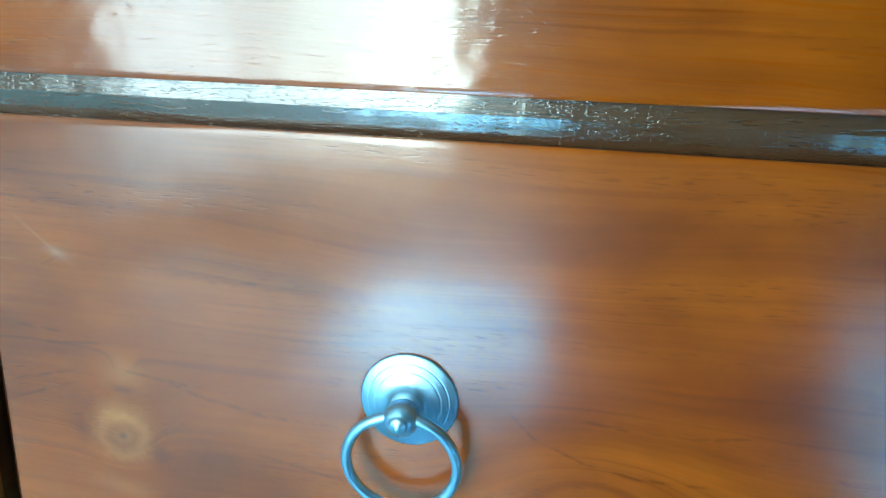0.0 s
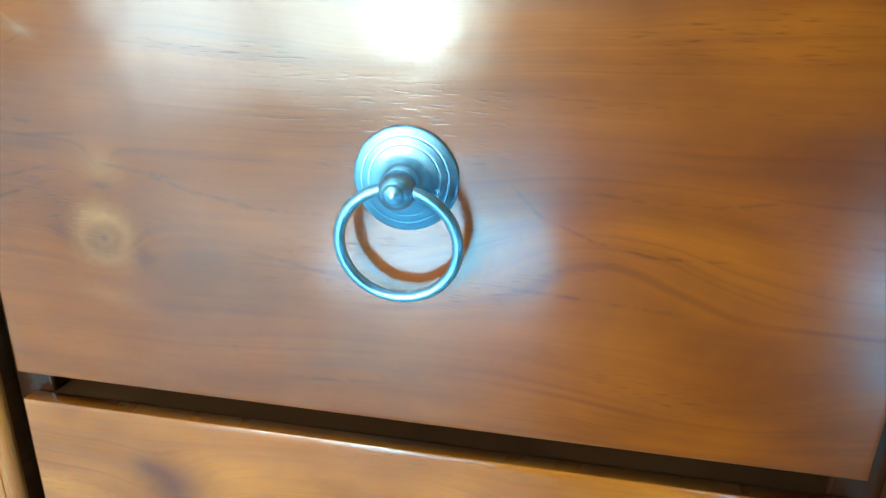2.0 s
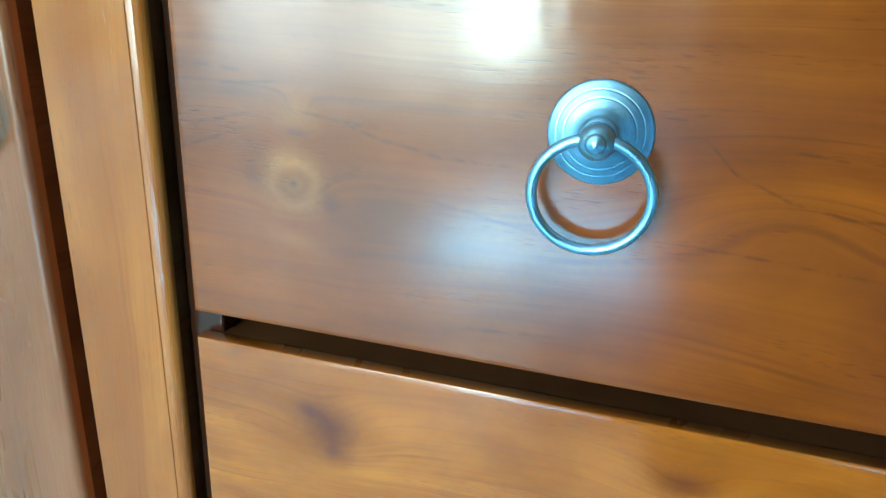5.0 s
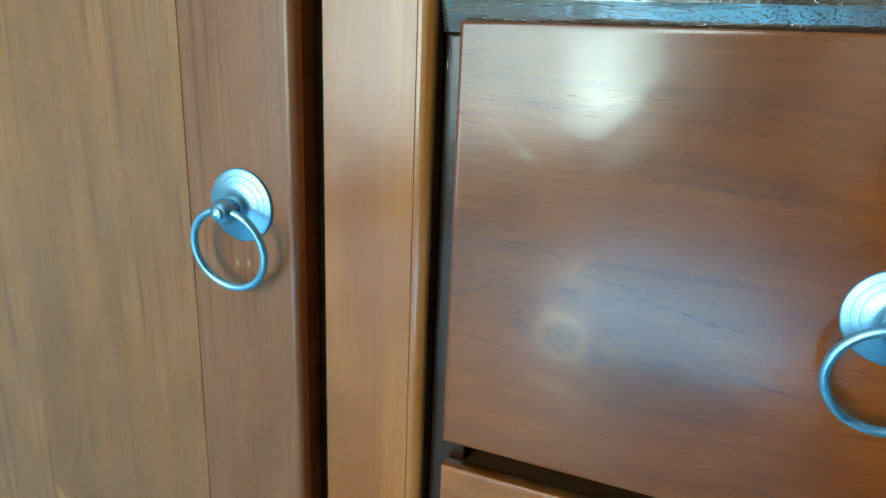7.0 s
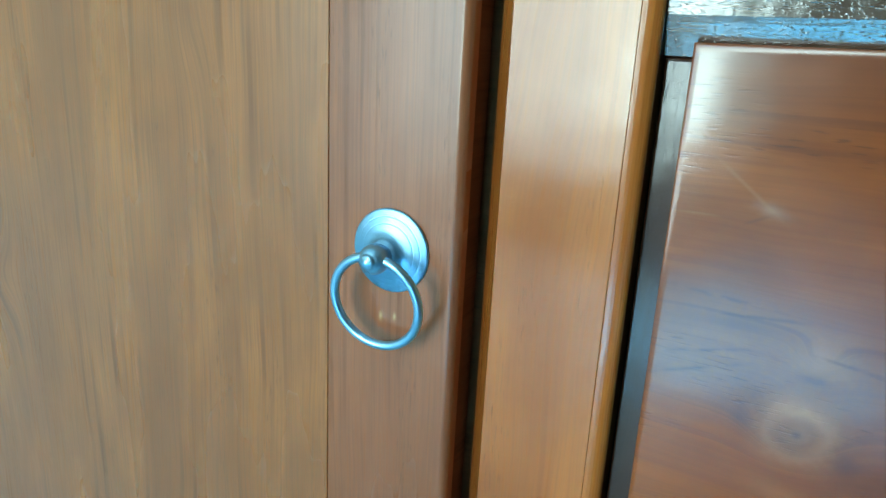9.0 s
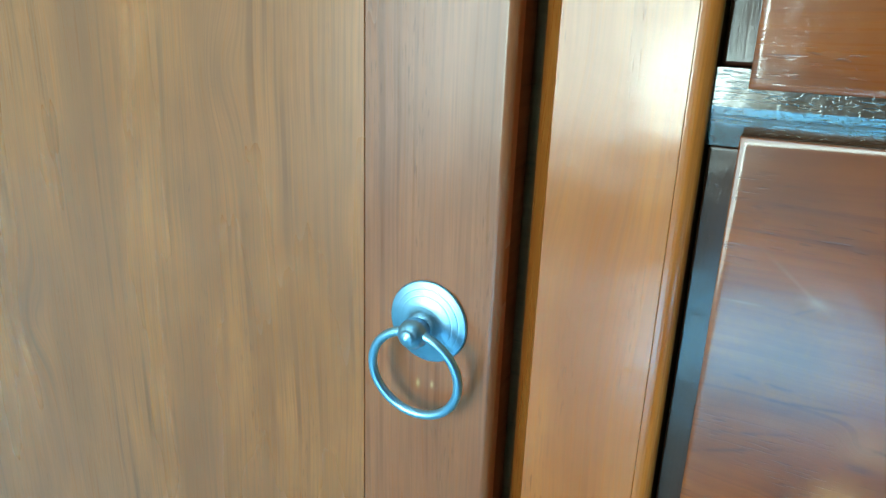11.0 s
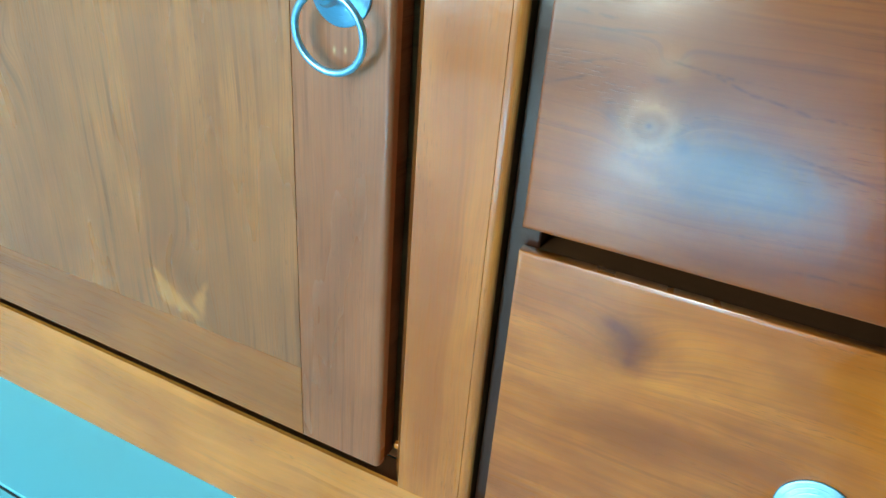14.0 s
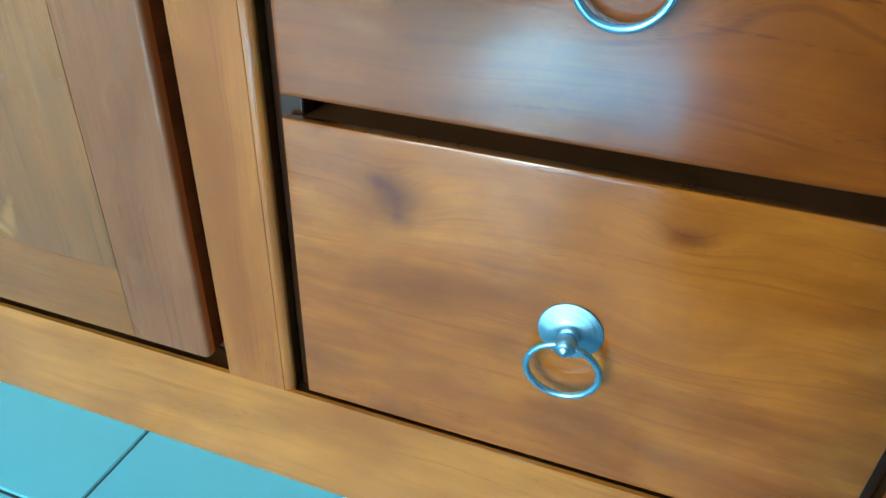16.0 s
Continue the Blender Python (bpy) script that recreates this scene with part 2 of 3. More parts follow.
def plain(name, a, b, scale, rough=0.6, bump=0.1, distance=0.002):
    s = Nodes(name)
    tc = s.node("ShaderNodeTexCoord").outputs["Object"]
    n = s.noise(tc, scale, 5.0, 0.6)
    w = s.noise(tc, scale * 0.12, 3.0, 0.6)
    s.put(s.bsdf.inputs["Base Color"], s.mix(s.math("MULTIPLY_ADD", n, 0.5, s.math("MULTIPLY", w, 0.5)), a, b))
    s.put(s.bsdf.inputs["Roughness"], s.remap(w, 0.3, 0.7, rough - 0.08, rough + 0.08))
    s.put(s.bsdf.inputs["Normal"], s.bump(n, bump, distance))
    return s.mat


def glazed_tile():
    s = Nodes("glazed_tile")
    tc = s.node("ShaderNodeTexCoord").outputs["Object"]
    info = s.node("ShaderNodeObjectInfo").outputs["Random"]
    n = s.noise(tc, 14.0, 5.0, 0.6)
    base = s.mix(n, (0.100, 0.74, 1.0), (0.130, 0.77, 1.0))
    s.put(s.bsdf.inputs["Base Color"], s.mix(s.math("MULTIPLY", info, 0.25), base, (0.08, 0.58, 0.92)))
    s.put(s.bsdf.inputs["Roughness"], s.remap(n, 0.3, 0.7, 0.16, 0.24))
    s.bsdf.inputs["Specular IOR Level"].default_value = 0.38
    s.put(s.bsdf.inputs["Normal"], s.bump(s.noise(tc, 6.0, 2.0), 0.05, 0.004))
    return s.mat


DRAWER_LIGHT, DRAWER_MID, DRAWER_DARK = (0.4100, 0.0890, 0.0055), (0.3100, 0.0595, 0.0030), (0.1770, 0.0273, 0.0016)
FIGURE = ((0.087, 0.424, 0.012, 0.33), (0.109, 0.419, 0.013, 0.18), (0.135, 0.416, 0.017, 0.01), (0.14, 0.394, 0.02, 0.18), (0.227, 0.427, 0.006, 0.98), (0.242, 0.418, 0.011, 0.43), (0.262, 0.412, 0.012, 0.2), (0.285, 0.41, 0.015, -0.01), (0.3, 0.431, 0.012, -0.17), (0.235, 0.392, 0.017, 0.05), (0.266, 0.39, 0.019, 0.06), (0.152, 0.344, 0.02, -0.06), (0.025, 0.445, 0.018, 0.08), (0.02, 0.423, 0.015, -0.25), (0.018, 0.415, 0.016, -0.35), (0.037, 0.44, 0.015, -0.08), (0.072, 0.428, 0.014, 0.13), (0.091, 0.426, 0.013, 0.05), (0.258, 0.431, 0.013, 0.1))
M_DRAWER2 = teak("teak_middle_drawer", "x", DRAWER_LIGHT, DRAWER_MID, DRAWER_DARK, tone=0.83, streaks=FIGURE, open_grain=((0.474, 0.06, 0.013, 0.055), (0.448, 0.22, 0.012, 0.036)), seed=1.3, ior=1.61, spec=0.15, rough=0.40, gloss_bump=0.2, coat_rough=0.18, blotchy=0.55, clouds=0.85,
                 knots=((0.056, 0.398, 0.0150, 0.0135, 0.021, -0.85), (0.055, 0.4085, 0.010, 0.006, 0.0, -0.45), (0.059, 0.4285, 0.0085, 0.0075, 0.010, -0.45), (0.073, 0.391, 0.010, 0.009, 0.0, 0.55), (0.037, 0.400, 0.006, 0.012, 0.0, 0.30), (0.058, 0.4205, 0.012, 0.004, 0.0, 0.55), (0.030, 0.436, 0.022, 0.006, 0.0, 0.35),
                        (0.250, 0.412, 0.055, 0.022, -0.022, 0.0), (0.30, 0.35, 0.06, 0.02, 0.014, 0.0), (0.20, 0.49, 0.08, 0.02, 0.010, 0.0)),
                 marks=((0.034, 0.4795, 0.005, 0.0022, 0.25, 0.45, (0.4799, 0.2835, 0.1804)), (0.026, 0.486, 0.010, 0.0009, 0.8, 0.30, (0.5322, 0.2293, 0.07989)), (0.030, 0.4755, 0.004, 0.0006, -0.5, 0.4, (0.1096, 0.03276, 0.009988)), (0.010, 0.475, 0.006, 0.0004, 0.0, 0.3, (0.5322, 0.2293, 0.07989)), (0.053, 0.3725, 0.014, 0.0040, 0.15, 0.30, (0.6105, 0.21, 0.05413))))
M_DRAWER3 = teak("teak_bottom_drawer", "x", (0.4350, 0.1270, 0.0180), (0.3500, 0.0880, 0.0105), (0.2320, 0.0480, 0.0052), seed=7.1, tone=1.32, ior=1.72, blotchy=0.75, line=0.42, streak=0.36, knot_tone=(0.135, 0.027, 0.008),
                 knots=((0.072, 0.276, 0.027, 0.022, 0.011, 0.95), (0.059, 0.285, 0.020, 0.011, 0.0, 0.7), (0.073, 0.263, 0.014, 0.010, 0.0, 0.6), (0.235, 0.287, 0.024, 0.012, 0.011, 0.8), (0.25, 0.215, 0.05, 0.022, 0.016, 0.0)))
M_DRAWER1 = teak("teak_top_drawer", "x", DRAWER_LIGHT, DRAWER_MID, DRAWER_DARK, tone=0.84, seed=4.4, ior=1.65, gloss_bump=0.45, speckle=0.08)
M_STILE = teak("teak_stile", "z", (0.4950, 0.1520, 0.0300), (0.4280, 0.1220, 0.0210), (0.3700, 0.0870, 0.0130), seed=2.7, tone=1.11, ior=1.58, bands=75.0, blotchy=0.55, streak=0.4, gloss_bump=0.35, speckle=0.05, speck=560.0, speck_ratio=1.5, speck_from=0.56, coat_rough=0.17)
M_RAIL = teak("teak_base_rail", "x", (0.4950, 0.1780, 0.0340), (0.4100, 0.1390, 0.0240), (0.3450, 0.1000, 0.0150), seed=9.2, tone=1.42, ior=1.70, bands=70.0)
M_DOOR = teak("teak_door_panel", "z", (0.4950, 0.1730, 0.0480), (0.3810, 0.1285, 0.0340), (0.2820, 0.0845, 0.0195), seed=3.9, tone=0.94, bands=75.0, streak=0.72, gloss_bump=0.15, coat=1.0, coat_rough=0.29, ior=1.62, line=0.75, clouds=0.65, wander=0.008,
              knots=((0.209, -0.268, 0.030, 0.026, 0.016, 0.0), (0.366, -0.428, 0.04, 0.02, 0.018, 0.25), (0.541, -0.237, 0.03, 0.015, 0.010, 0.15)),
              wedges=(([(0.211, -0.295), (0.175, -0.246), (0.178, -0.290)], (0.626, 0.2566, 0.06658)), ([(0.214, -0.238), (0.176, -0.246), (0.190, -0.257)], (0.600, 0.2400, 0.0620))),
              marks=((0.207, -0.255, 0.013, 0.012, 0.4, 0.5, (0.2177, 0.06362, 0.01252)), (0.229, -0.268, 0.034, 0.016, 0.2, 0.4, (0.2426, 0.07207, 0.01465)),
                     (0.339, -0.436, 0.006, 0.004, 0.3, 0.5, (0.5694, 0.2462, 0.07396))))
M_DOOR_STILE = teak("teak_door_stile", "z", (0.4000, 0.1320, 0.0540), (0.3300, 0.1060, 0.0420), (0.2600, 0.0720, 0.0220), seed=6.6, tone=0.98, ior=1.52, bands=95.0, streak=0.6, line=0.75, clouds=0.6, gloss_bump=0.15, coat=1.0, coat_rough=0.25, wander=0.005,
                    marks=((0.4055, -0.1225, 0.0018, 0.0009, 0.0, 0.5, (0.78, 0.6157, 0.2846)), (0.4065, -0.1150, 0.0016, 0.0007, 0.0, 0.5, (0.78, 0.6157, 0.2846))))
M_DOOR_RAIL = teak("teak_door_rail", "x", (0.4638, 0.151, 0.03282), (0.3777, 0.1163, 0.02239), (0.3159, 0.0826, 0.01393), seed=8.8, bands=85.0, gloss_bump=0.15, coat=1.0, coat_rough=0.18)
# one dark brown for inner frame, board edges and bottom gap
M_FRAME = teak("dark_brown_frame", "x", (0.140, 0.056, 0.024), (0.110, 0.043, 0.018), (0.080, 0.031, 0.013), seed=5.5, gloss_bump=0.4, coat=0.1, coat_rough=0.22, ior=1.4, spec=0.0, tone=1.0)
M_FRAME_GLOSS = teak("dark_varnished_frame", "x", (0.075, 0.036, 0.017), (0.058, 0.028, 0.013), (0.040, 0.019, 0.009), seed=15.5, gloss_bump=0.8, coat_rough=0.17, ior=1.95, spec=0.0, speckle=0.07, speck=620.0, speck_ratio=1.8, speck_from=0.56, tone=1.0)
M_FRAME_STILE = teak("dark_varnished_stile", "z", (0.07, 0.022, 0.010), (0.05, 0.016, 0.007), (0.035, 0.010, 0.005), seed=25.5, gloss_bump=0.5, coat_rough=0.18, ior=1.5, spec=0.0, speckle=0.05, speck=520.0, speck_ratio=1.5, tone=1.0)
M_DARKWOOD = teak("stand_in_dark_wood", "z", (0.030, 0.018, 0.012), (0.022, 0.013, 0.009), (0.015, 0.009, 0.006), seed=13.0, coat=0.2, coat_rough=0.3, tone=1.0)
M_STEEL = brushed_steel("brushed_steel", 0.39, 0.75, 1.10)
M_STEEL_DULL = brushed_steel("polished_steel", 0.35, 0.0, 1.15)
M_STEEL_BALL = brushed_steel("satin_steel", 0.33, 0.0, 1.15)
M_TILE = glazed_tile()
M_GROUT = plain("grout", (0.07, 0.10, 0.12), (0.11, 0.14, 0.16), 60.0, 0.85)
M_WALL = plain("painted_plaster", (0.13, 0.105, 0.085), (0.17, 0.14, 0.115), 9.0, 0.75)
M_MAT = plain("woven_fibre", (0.10, 0.062, 0.040), (0.14, 0.090, 0.058), 160.0, 0.9, 0.6, 0.003)
M_MAT_EDGE = plain("bound_cloth", (0.030, 0.020, 0.014), (0.045, 0.030, 0.020), 220.0, 0.9, 0.4)
M_PALE_WALL = plain("cream_plaster", (0.56, 0.53, 0.46), (0.64, 0.61, 0.54), 9.0, 0.75)
M_CEIL = plain("white_ceiling", (0.70, 0.70, 0.68), (0.78, 0.78, 0.76), 7.0, 0.8)
M_GROUND = plain("pale_concrete", (0.36, 0.36, 0.35), (0.48, 0.47, 0.45), 3.0, 0.9)


# ---- mesh helpers ----
def finish(name, bm, material, parent=None, smooth=False):
    bmesh.ops.recalc_face_normals(bm, faces=bm.faces)
    me = bpy.data.meshes.new(name)
    bm.to_mesh(me)
    bm.free()
    me.materials.append(material)
    if smooth:
        for poly in me.polygons:
            poly.use_smooth = True
    ob = new(name, me)
    if parent is not None:
        ob.parent = parent
    return ob


def part(name, bm, material, parent, label="", smooth=False):
    ob = finish(name, bm, material, parent, smooth)
    if label:
        tagged(ob, label)
    return ob


def box(x0, x1, y0, y1, z0, z1, round_by=0.0, segments=2):
    bm = bmesh.new()
    bmesh.ops.create_cube(bm, size=1.0)
    for v in bm.verts:
        v.co = Vector(((x0 + x1) / 2 + v.co.x * (x1 - x0), (y0 + y1) / 2 + v.co.y * (y1 - y0), (z0 + z1) / 2 + v.co.z * (z1 - z0)))
    if round_by > 0:
        bmesh.ops.bevel(bm, geom=bm.edges[:], offset=round_by, segments=segments, profile=0.5, affect="EDGES", clamp_overlap=True)
    return bm


def extrude_profile(points, axis, a, b):
    """A solid of a closed profile. axis z: points are (x, y); axis x: points are (y, z)."""
    bm = bmesh.new()
    rows = []
    for at in (a, b):
        rows.append([bm.verts.new((p, q, at) if axis == "z" else (at, p, q)) for p, q in points])
    n = len(points)
    for i in range(n):
        bm.faces.new((rows[0][i], rows[0][(i + 1) % n], rows[1][(i + 1) % n], rows[1][i]))
    bm.faces.new(rows[0])
    bm.faces.new(rows[1])
    return bm


def lathe(profile, around=48):
    """Turns (radius, height) round the y axis; height is how far it stands out towards -y."""
    bm = bmesh.new()
    rings = []
    for r, h in profile:
        if r < 1e-6:
            rings.append([bm.verts.new((0, -h, 0))])
        else:
            rings.append([bm.verts.new((r * math.cos(2 * math.pi * k / around), -h, r * math.sin(2 * math.pi * k / around))) for k in range(around)])
    for a, b in zip(rings, rings[1:]):
        for k in range(around):
            m = (k + 1) % around
            if len(a) == 1:
                bm.faces.new((a[0], b[k], b[m]))
            elif len(b) == 1:
                bm.faces.new((a[k], a[m], b[0]))
            else:
                bm.faces.new((a[k], a[m], b[m], b[k]))
    return bm


def torus(major, minor, around=64, across=14):
    bm = bmesh.new()
    rings = []
    for k in range(around):
        a = 2 * math.pi * k / around
        rings.append([bm.verts.new(((major + minor * math.cos(c)) * math.sin(a), minor * math.sin(c), (major + minor * math.cos(c)) * math.cos(a)))
                      for c in (2 * math.pi * j / across for j in range(across))])
    for k in range(around):
        for j in range(across):
            bm.faces.new((rings[k][j], rings[k][(j + 1) % across], rings[(k + 1) % around][(j + 1) % across], rings[(k + 1) % around][j]))
    return bm


# ---- the room ----
TILE, GROUT = 0.40, 0.0025
GX, GY = -0.160, -0.104
X0, X1, Y0, Y1, HIGH = -2.90, 2.44, -3.23, 0.70, 2.75

ground = tagged(finish("ground", box(-60, 60, -60, Y0 - 0.12, -0.22, -0.10), M_GROUND), "pale dry concrete ground outside the room", "ground", kind="structure")
floor = tagged(finish("floor", box(X0 - 0.12, X1 + 0.12, Y0 - 0.12, Y1 + 0.12, -0.12, -0.0025), M_GROUT), "dark grout bed under pale blue glazed floor tiles", "floor", kind="structure")
ceiling = tagged(finish("ceiling", box(X0 - 0.12, X1 + 0.12, Y0 - 0.12, Y1 + 0.12, HIGH, HIGH + 0.1), M_CEIL), "white painted board ceiling", "ceiling", kind="structure")
for wall_name, dims in (("wall_north", (X0, X1, Y1, Y1 + 0.12)), ("wall_west", (X0 - 0.12, X0, Y0, Y1 + 0.12)), ("wall_east", (X1, X1 + 0.12, Y0, Y1 + 0.12))):
    pale = wall_name == "wall_west"
    tagged(finish(wall_name, box(*dims, -0.0025, HIGH), M_PALE_WALL if pale else M_WALL), ("cream" if pale else "brown") + " painted plaster wall of the room", "wall", kind="structure")


def south_wall():
    """Wall with a doorway, a tall window beside it and three slots added for weaker sun on the floor."""
    bm = bmesh.new()
    pieces = ((X0 - 0.12, -2.50, 0, HIGH), (-2.50, -1.40, 2.07, HIGH), (-1.40, -1.33, 0, HIGH), (-1.33, -0.30, 2.04, HIGH),
              (-0.30, 0.02, 0, HIGH), (0.02, 0.60, 0, 1.50), (0.02, 0.60, 1.70, 1.76), (0.02, 0.60, 1.96, 2.02), (0.02, 0.60, 2.22, HIGH), (0.60, X1 + 0.12, 0, HIGH))
    for x0, x1, z0, z1 in pieces:
        piece = box(x0, x1, Y0 - 0.12, Y0, z0 - 0.0025, z1)
        me = bpy.data.meshes.new("piece")
        piece.to_mesh(me)
        piece.free()
        bm.from_mesh(me)
        bpy.data.meshes.remove(me)
    tagged(finish("wall_south", bm, M_WALL), "brown painted wall with open doorway, window and slots added for sun", "wall", kind="structure")


south_wall()
# unseen board added to block sun left of the floor patch
tagged(finish("eave", box(-3.4, -0.88, Y0 - 1.0, Y0 - 0.125, 2.13, 2.20, 0.01), M_CEIL), "white painted board added unseen outside to trim the sun patch", "eave", kind="structure")

# unseen wall added outside; its height sets where the sun patch ends
tagged(finish("neighbour_wall", box(-9.0, 6.0, Y0 - 2.2, Y0 - 2.0, -0.11, 3.15), M_WALL), "tall brown wall added unseen outside to cut the sun patch short", "wall", kind="structure")

# ---- the wardrobe ----
wardrobe = tagged(new("wardrobe"), "varnished teak wardrobe with drawers beside a plain door", "wardrobe")
D_L, D_R = 0.0, 0.362
STILE_L, STILE_R = -0.0785, -0.0115
DOOR_L, DOOR_R = -0.560, -0.0840
APRON_TOP, TOP = 0.0925, 1.85
Z3, Z2, Z1 = (0.0955, 0.3130), (0.3275, 0.5345), (0.5505, 0.765)
FRAME_Y = 0.010


def stile_profile(x0, x1, mirrored=False):
    """Face board: one long edge bevelled back from a crisp arris, the other with a bead behind a fine groove."""
    pts = [(x0, 0.0135), (x0 + 0.0112, -0.0034), (x0 + 0.0116, -0.0040), (x1 - 0.0074, -0.0040), (x1 - 0.0071, -0.0035), (x1 - 0.0068, -0.0035)]
    for k in range(9):
        a = math.pi / 2 * k / 8
        pts.append((x1 - 0.0066 * (1 - math.sin(a)), 0.0016 - 0.0051 * math.cos(a)))
    pts += [(x1, 0.0022), (x0 + 0.010, 0.0022), (x0 + 0.010, 0.026), (x0, 0.026)]
    if mirrored:
        pts = [(x0 + x1 - px, py) for px, py in pts]
    return pts


def build_carcass():
    part("face_stile", extrude_profile(stile_profile(STILE_L, STILE_R), "z", APRON_TOP - 0.0005, TOP - 0.06), M_STILE, wardrobe, "orange teak face board with beaded edge")
    part("face_stile", extrude_profile(stile_profile(D_R + 0.0115, D_R + 0.0785, True), "z", APRON_TOP - 0.0005, TOP - 0.06), M_STILE, wardrobe)
    for x0, x1 in ((STILE_L + 0.0102, STILE_R - 0.0006), (D_R + 0.0121, D_R + 0.0683)):
        part("stile_back", box(x0, x1, 0.0024, 0.05, APRON_TOP - 0.0003, TOP - 0.0605), M_FRAME, wardrobe, "dark back of the face board")
    part("face_stile", box(DOOR_L - 0.075, DOOR_L - 0.014, -0.004, 0.022, APRON_TOP, TOP - 0.06, 0.002), M_STILE, wardrobe)
    apron = [(-0.0042, APRON_TOP), (-0.0055, 0.078), (-0.0125, 0.004), (-0.012, 0.0), (0.022, 0.0), (0.022, APRON_TOP - 0.006), (-0.0005, APRON_TOP - 0.006), (-0.0005, APRON_TOP)]
    part("base_rail", extrude_profile(apron, "x", DOOR_L - 0.075, D_R + 0.076), M_RAIL, wardrobe, "teak base rail standing on the floor")
    part("top_rail", box(DOOR_L - 0.075, D_R + 0.076, -0.004, 0.022, TOP - 0.06, TOP, 0.002), M_RAIL, wardrobe)
    # dark inner frame behind drawers and door
    lower, upper = Z2[1] - 0.005, Z1[0] + 0.0065
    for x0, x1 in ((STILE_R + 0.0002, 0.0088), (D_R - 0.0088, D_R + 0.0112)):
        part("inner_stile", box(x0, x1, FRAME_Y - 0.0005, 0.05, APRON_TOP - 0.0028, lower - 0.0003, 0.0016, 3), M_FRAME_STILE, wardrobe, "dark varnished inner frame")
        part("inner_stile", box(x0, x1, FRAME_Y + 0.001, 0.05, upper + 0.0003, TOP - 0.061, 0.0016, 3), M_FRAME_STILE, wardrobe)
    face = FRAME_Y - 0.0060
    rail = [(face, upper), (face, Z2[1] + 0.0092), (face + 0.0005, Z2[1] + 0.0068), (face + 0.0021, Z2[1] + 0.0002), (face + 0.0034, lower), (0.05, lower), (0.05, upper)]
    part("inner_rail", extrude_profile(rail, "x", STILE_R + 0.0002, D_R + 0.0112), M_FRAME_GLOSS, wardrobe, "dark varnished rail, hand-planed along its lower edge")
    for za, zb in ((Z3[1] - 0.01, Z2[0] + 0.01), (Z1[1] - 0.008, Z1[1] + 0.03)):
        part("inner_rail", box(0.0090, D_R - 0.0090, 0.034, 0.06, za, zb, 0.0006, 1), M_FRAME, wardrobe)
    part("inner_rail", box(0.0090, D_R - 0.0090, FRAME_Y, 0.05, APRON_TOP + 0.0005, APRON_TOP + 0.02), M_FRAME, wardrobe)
    # dark strip that puts the shade of the bottom gap into colour
    part("ledge", box(DOOR_L - 0.013, D_R + 0.0105, 0.0, 0.0218, APRON_TOP - 0.0058, APRON_TOP - 0.003), M_FRAME, wardrobe, "dark strip, shade of the bottom gap put into its colour")
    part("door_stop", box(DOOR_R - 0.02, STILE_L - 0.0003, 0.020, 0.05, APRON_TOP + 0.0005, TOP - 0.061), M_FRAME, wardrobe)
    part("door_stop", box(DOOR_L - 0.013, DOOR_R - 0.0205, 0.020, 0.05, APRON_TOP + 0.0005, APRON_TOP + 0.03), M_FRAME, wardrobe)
    # closed body
    part("side_panel", box(DOOR_L - 0.075, DOOR_L - 0.055, 0.0225, 0.52, 0.0, TOP), M_DOOR, wardrobe)
    part("side_panel", box(D_R + 0.056, D_R + 0.076, 0.0225, 0.52, 0.0, TOP), M_DOOR, wardrobe)
    part("top_panel", box(DOOR_L - 0.075, D_R + 0.076, 0.0225, 0.52, TOP + 0.0003, TOP + 0.02), M_DOOR, wardrobe)
    part("back_panel", box(DOOR_L - 0.0545, D_R + 0.0555, 0.505, 0.515, 0.02, TOP - 0.001), M_DOOR, wardrobe)
    part("upper_panel", box(0.0, D_R, -0.001, 0.03, Z1[1] + 0.016, TOP - 0.066, 0.003), M_DRAWER1, wardrobe)


def eased_board(x0, x1, z0, z1, front, back, reach=0.0024, turn=32.0):
    """A board whose front face falls away gently towards its four edges."""
    rings = [(0.0, back), (0.0, front + 0.00095), (0.00004, front + 0.00072)]
    radius = reach / math.sin(radians(turn))
    for k in range(5, -1, -1):
        a = radians(turn) * k / 5.5
        rings.append((reach - radius * math.sin(a), front + radius * (1 - math.cos(a))))
    rings.append((reach + 0.0006, front))
    bm = bmesh.new()
    loops = [[bm.verts.new((x, y, z)) for x, z in ((x0 + d, z0 + d), (x1 - d, z0 + d), (x1 - d, z1 - d), (x0 + d, z1 - d))] for d, y in rings]
    for a, b in zip(loops, loops[1:]):
        for k in range(4):
            bm.faces.new((a[k], a[(k + 1) % 4], b[(k + 1) % 4], b[k]))
    bm.faces.new(loops[0])
    bm.faces.new(loops[-1])
    return bm


def drawer(z, material, label):
    ob = part("drawer", eased_board(D_L, D_R, z[0], z[1], -0.0005, 0.0075), material, wardrobe, label, smooth=True)
    part("drawer_edge", box(D_L + 0.0008, D_R - 0.0008, 0.0036, 0.045, z[0] + 0.0008, z[1] - 0.0008), M_FRAME, ob, "dark edge of the drawer front")
    return ob


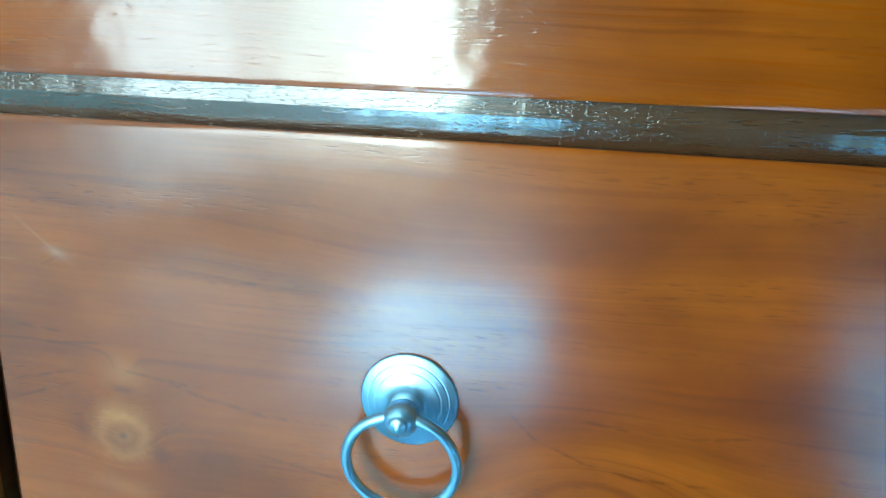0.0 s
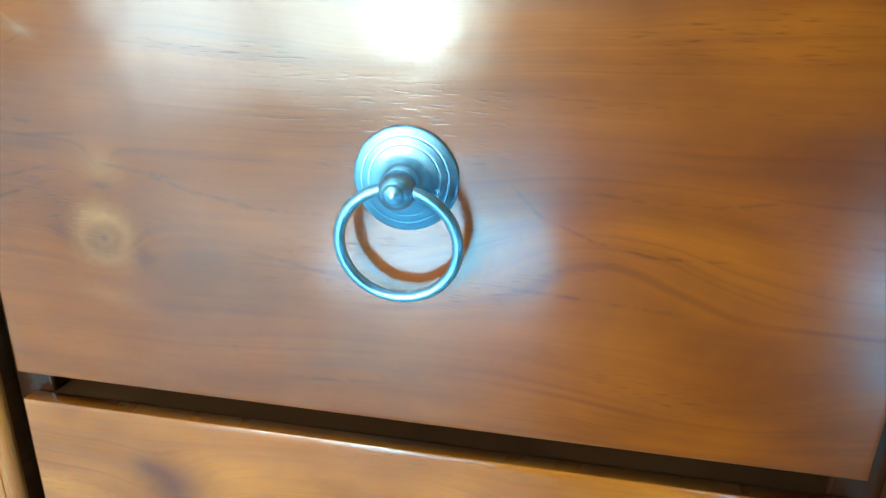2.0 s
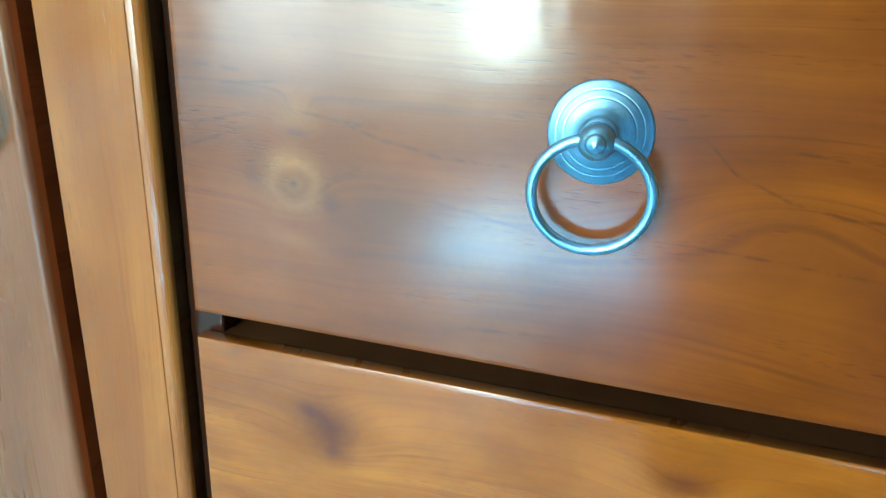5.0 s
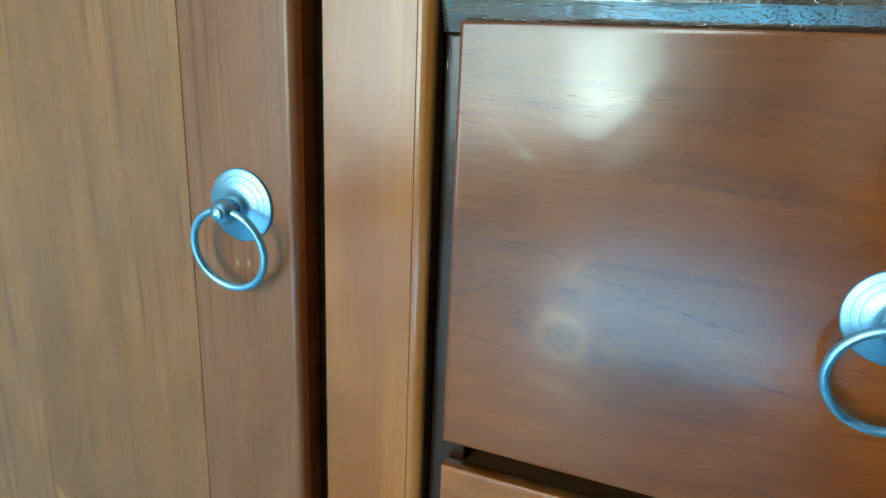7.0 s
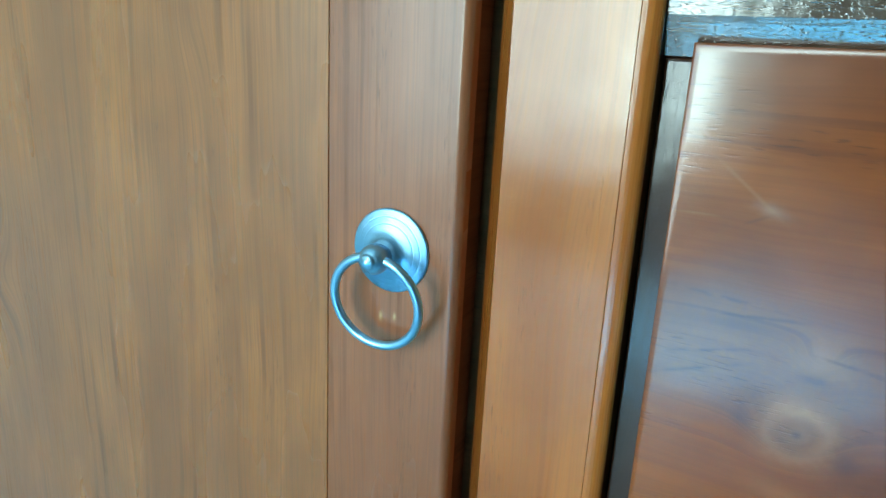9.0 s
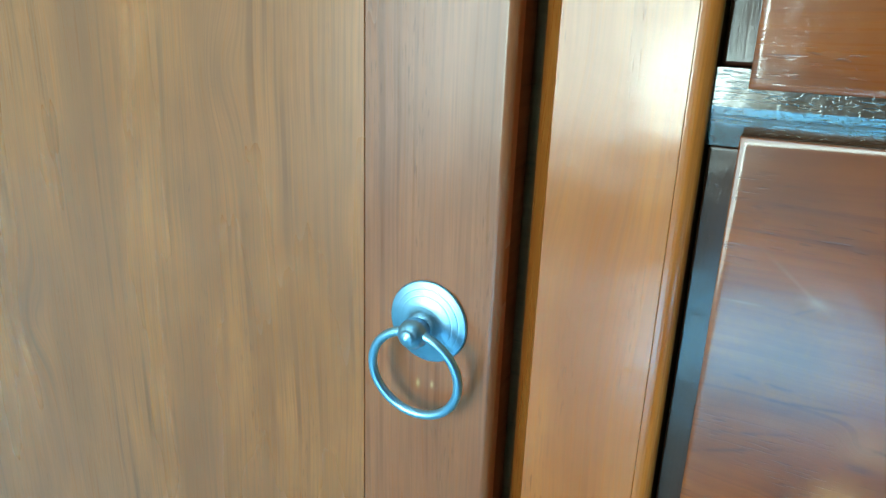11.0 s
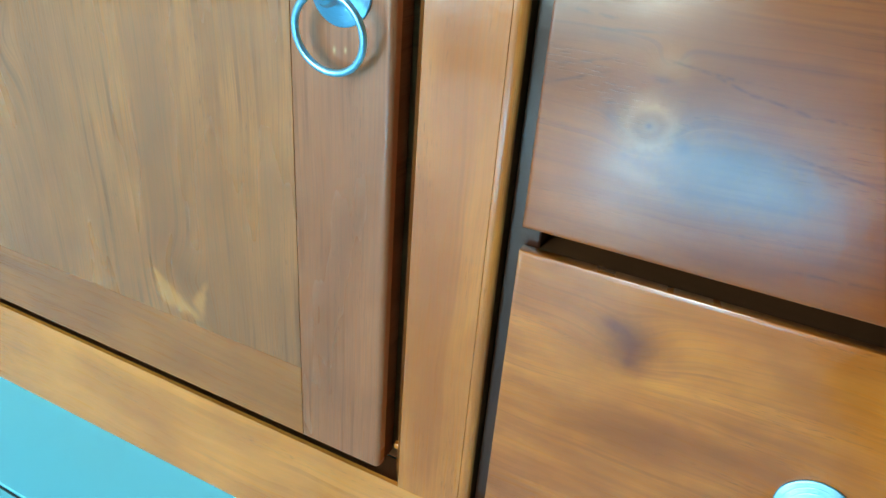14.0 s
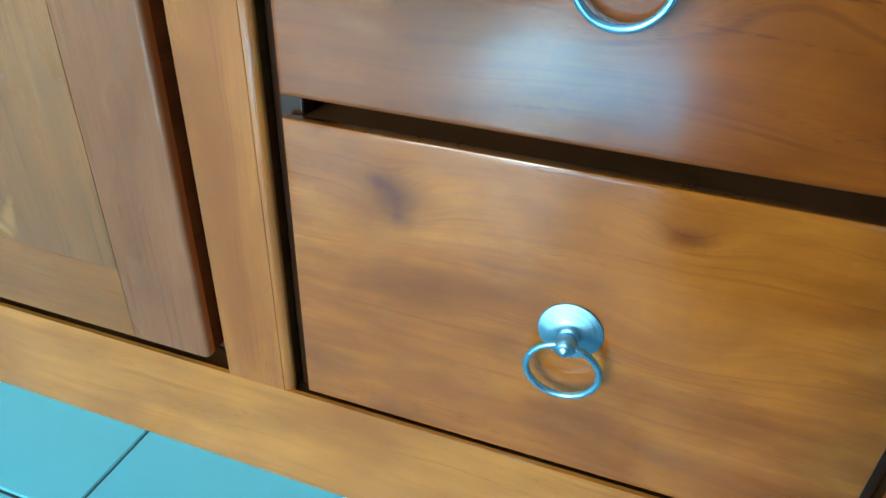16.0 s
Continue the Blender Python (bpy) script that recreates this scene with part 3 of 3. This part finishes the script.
def plate_profile():
    """Shallow cone with two turned grooves, rising to a neck."""
    def rise(radius):
        return 0.0014 + (0.0191 - radius) * 0.32
    pts = [(0.0190, 0.0), (0.0196, 0.0004), (0.0196, 0.0009), (0.0194, 0.0012)]
    for radius in (0.0191, 0.0187, 0.0178, 0.0170, 0.0166, 0.0164):
        pts.append((radius, rise(radius)))
    for groove in (0.0162, 0.0132):
        pts += [(groove + 0.00012, rise(groove) - 0.00006), (groove - 0.00012, rise(groove) - 0.00006)]
        for step in (0.0003, 0.0006, 0.0012, 0.0018, 0.0024, 0.0027):
            pts.append((groove - step, rise(groove - step)))
    pts += [(0.0098, rise(0.0098)), (0.0085, 0.0049), (0.0074, 0.0056), (0.0066, 0.0065), (0.0061, 0.0077), (0.0, 0.0078)]
    return pts


PLATE = plate_profile()
KNOB = [(0.0, 0.0070), (0.0052, 0.0071), (0.0049, 0.0074), (0.0051, 0.0083), (0.0059, 0.0094), (0.0067, 0.0116), (0.0069, 0.0138), (0.0065, 0.0162), (0.0055, 0.0182), (0.0041, 0.0194),
        (0.0036, 0.0196), (0.0035, 0.0203), (0.0028, 0.0209), (0.0014, 0.0212), (0.0, 0.0223)]


def ring_pull(parent, x, y, z, tilt=7.0):
    """Round fluted backplate, ball post and hanging ring."""
    for name, bm, label, m in (("backplate", lathe(PLATE), "fluted round steel backplate", pose(x, y, z)),
                               ("knob", lathe(KNOB, 32), "steel ball post", pose(x, y, z - 0.0008)),
                               ("ring", torus(0.0218, 0.0021), "hanging steel ring", pose(x, y - 0.0150, z + 0.0003) @ pose(0, 0, 0, tilt, 0, 1.5) @ pose(0, 0, -0.0218))):
        part(name, bm, {"backplate": M_STEEL, "knob": M_STEEL_BALL, "ring": M_STEEL_DULL}[name], parent, label, smooth=True).matrix_basis = m


build_carcass()
drawer(Z1, M_DRAWER1, "glossy teak drawer front")
d2 = drawer(Z2, M_DRAWER2, "glossy teak drawer front with a pale knot")
d3 = drawer(Z3, M_DRAWER3, "teak drawer front with a dark knot")
ring_pull(d2, 0.1830, -0.0005, 0.4325)
ring_pull(d3, 0.1838, -0.0005, 0.2105)
part("wood_chip", box(STILE_L - 0.0016, STILE_L + 0.0042, 0.0105, 0.0150, 0.112, 0.1175, 0.0011), M_RAIL, wardrobe, "pale splinter at the foot of the face board")

SEAM, DOOR_RAIL_TOP = -0.1530, 0.168
edge_board = [(SEAM + 0.0003, 0.004), (SEAM + 0.0003, -0.0041), (SEAM + 0.0005, -0.0044)] + [(DOOR_R - 0.0042 * (1 - math.sin(math.pi * k / 16)), -0.0044 + 0.0042 * (1 - math.cos(math.pi * k / 16))) for k in range(9)] + [(DOOR_R, 0.004)]
door = part("door", box(DOOR_L, SEAM - 0.00003, -0.0045, 0.0165, DOOR_RAIL_TOP + 0.00005, TOP - 0.07, 0.00012, 1), M_DOOR, wardrobe, "teak door of upright boards, closed")
part("door_edge", box(SEAM + 0.001, DOOR_R - 0.0004, 0.0042, 0.017, 0.1038, TOP - 0.0705), M_FRAME, door, "dark edge of the door")
part("door_stile", extrude_profile(edge_board, "z", 0.103, TOP - 0.07), M_DOOR_STILE, door, "greyer brown upright edge board")
part("door_rail", box(DOOR_L, SEAM - 0.00003, -0.0045, 0.0165, 0.103, DOOR_RAIL_TOP - 0.00005, 0.00012, 1), M_DOOR_RAIL, door)
ring_pull(door, -0.1175, -0.0045, 0.4385, 7.0)

# ---- dark box added in place of the person behind the camera ----
def dark_stand_in(x0, x1, y0, y1, high):
    """Narrow box of plain dark boards on a plinth, mirrored in a person's place."""
    thing = tagged(new("cupboard"), "narrow dark box added as stand-in for the person behind the camera", "cupboard")
    thing.location = ((x0 + x1) / 2, (y0 + y1) / 2, 0)
    w, d = (x1 - x0) / 2, (y1 - y0) / 2
    part("body", box(-w, w, -d, d - 0.02, 0.05, high, 0.004), M_DARKWOOD, thing)
    part("plinth", box(-w + 0.02, w - 0.02, -d + 0.02, d - 0.04, 0.0, 0.0495), M_DARKWOOD, thing)
    part("top_board", box(-w - 0.01, w + 0.01, -d - 0.01, d, high + 0.0003, high + 0.02, 0.003), M_DARKWOOD, thing)
    part("door", box(-w + 0.003, w - 0.003, d - 0.0195, d - 0.002, 0.06, high - 0.008, 0.002), M_DARKWOOD, thing)
    return thing


dark_stand_in(0.228, 0.50, -0.78, -0.38, 1.45)

def added_mat(x0, x1, y0, y1):
    """Added dark woven mat on the tiles, bound border; dulls the mirrored floor."""
    thing = tagged(new("added_mat"), "dark brown woven mat added on the tiles to dim the mirrored floor", "mat")
    thing.location = ((x0 + x1) / 2, (y0 + y1) / 2, 0.0)
    w, d = (x1 - x0) / 2, (y1 - y0) / 2
    part("weave", box(-w + 0.04, w - 0.04, -d + 0.04, d - 0.04, 0.0003, 0.006), M_MAT, thing)
    for a0, a1, b0, b1 in ((-w, w, -d, -d + 0.0395), (-w, w, d - 0.0395, d), (-w, -w + 0.0395, -d + 0.04, d - 0.04), (w - 0.0395, w, -d + 0.04, d - 0.04)):
        part("border", box(a0, a1, b0, b1, 0.0003, 0.0085, 0.003), M_MAT_EDGE, thing)


added_mat(-1.15, -0.14, -3.10, -1.48)

# ---- floor tiles ----
tile_mesh = None
for i in range(-9, 7):
    for j in range(-12, 2):
        tx, ty = GX + i * TILE, GY + j * TILE
        if tx + TILE < X0 or tx > X1 or ty + TILE < Y0 or ty > Y1:
            continue
        if tile_mesh is None:
            bm = box(GROUT / 2, TILE - GROUT / 2, GROUT / 2, TILE - GROUT / 2, -0.008, 0.0, 0.0012, 1)
            ob = finish("tile", bm, M_TILE, floor)
            tile_mesh = ob.data
        else:
            ob = new("tile", tile_mesh)
            ob.parent = floor
        ob.location = (tx, ty, -0.0002)
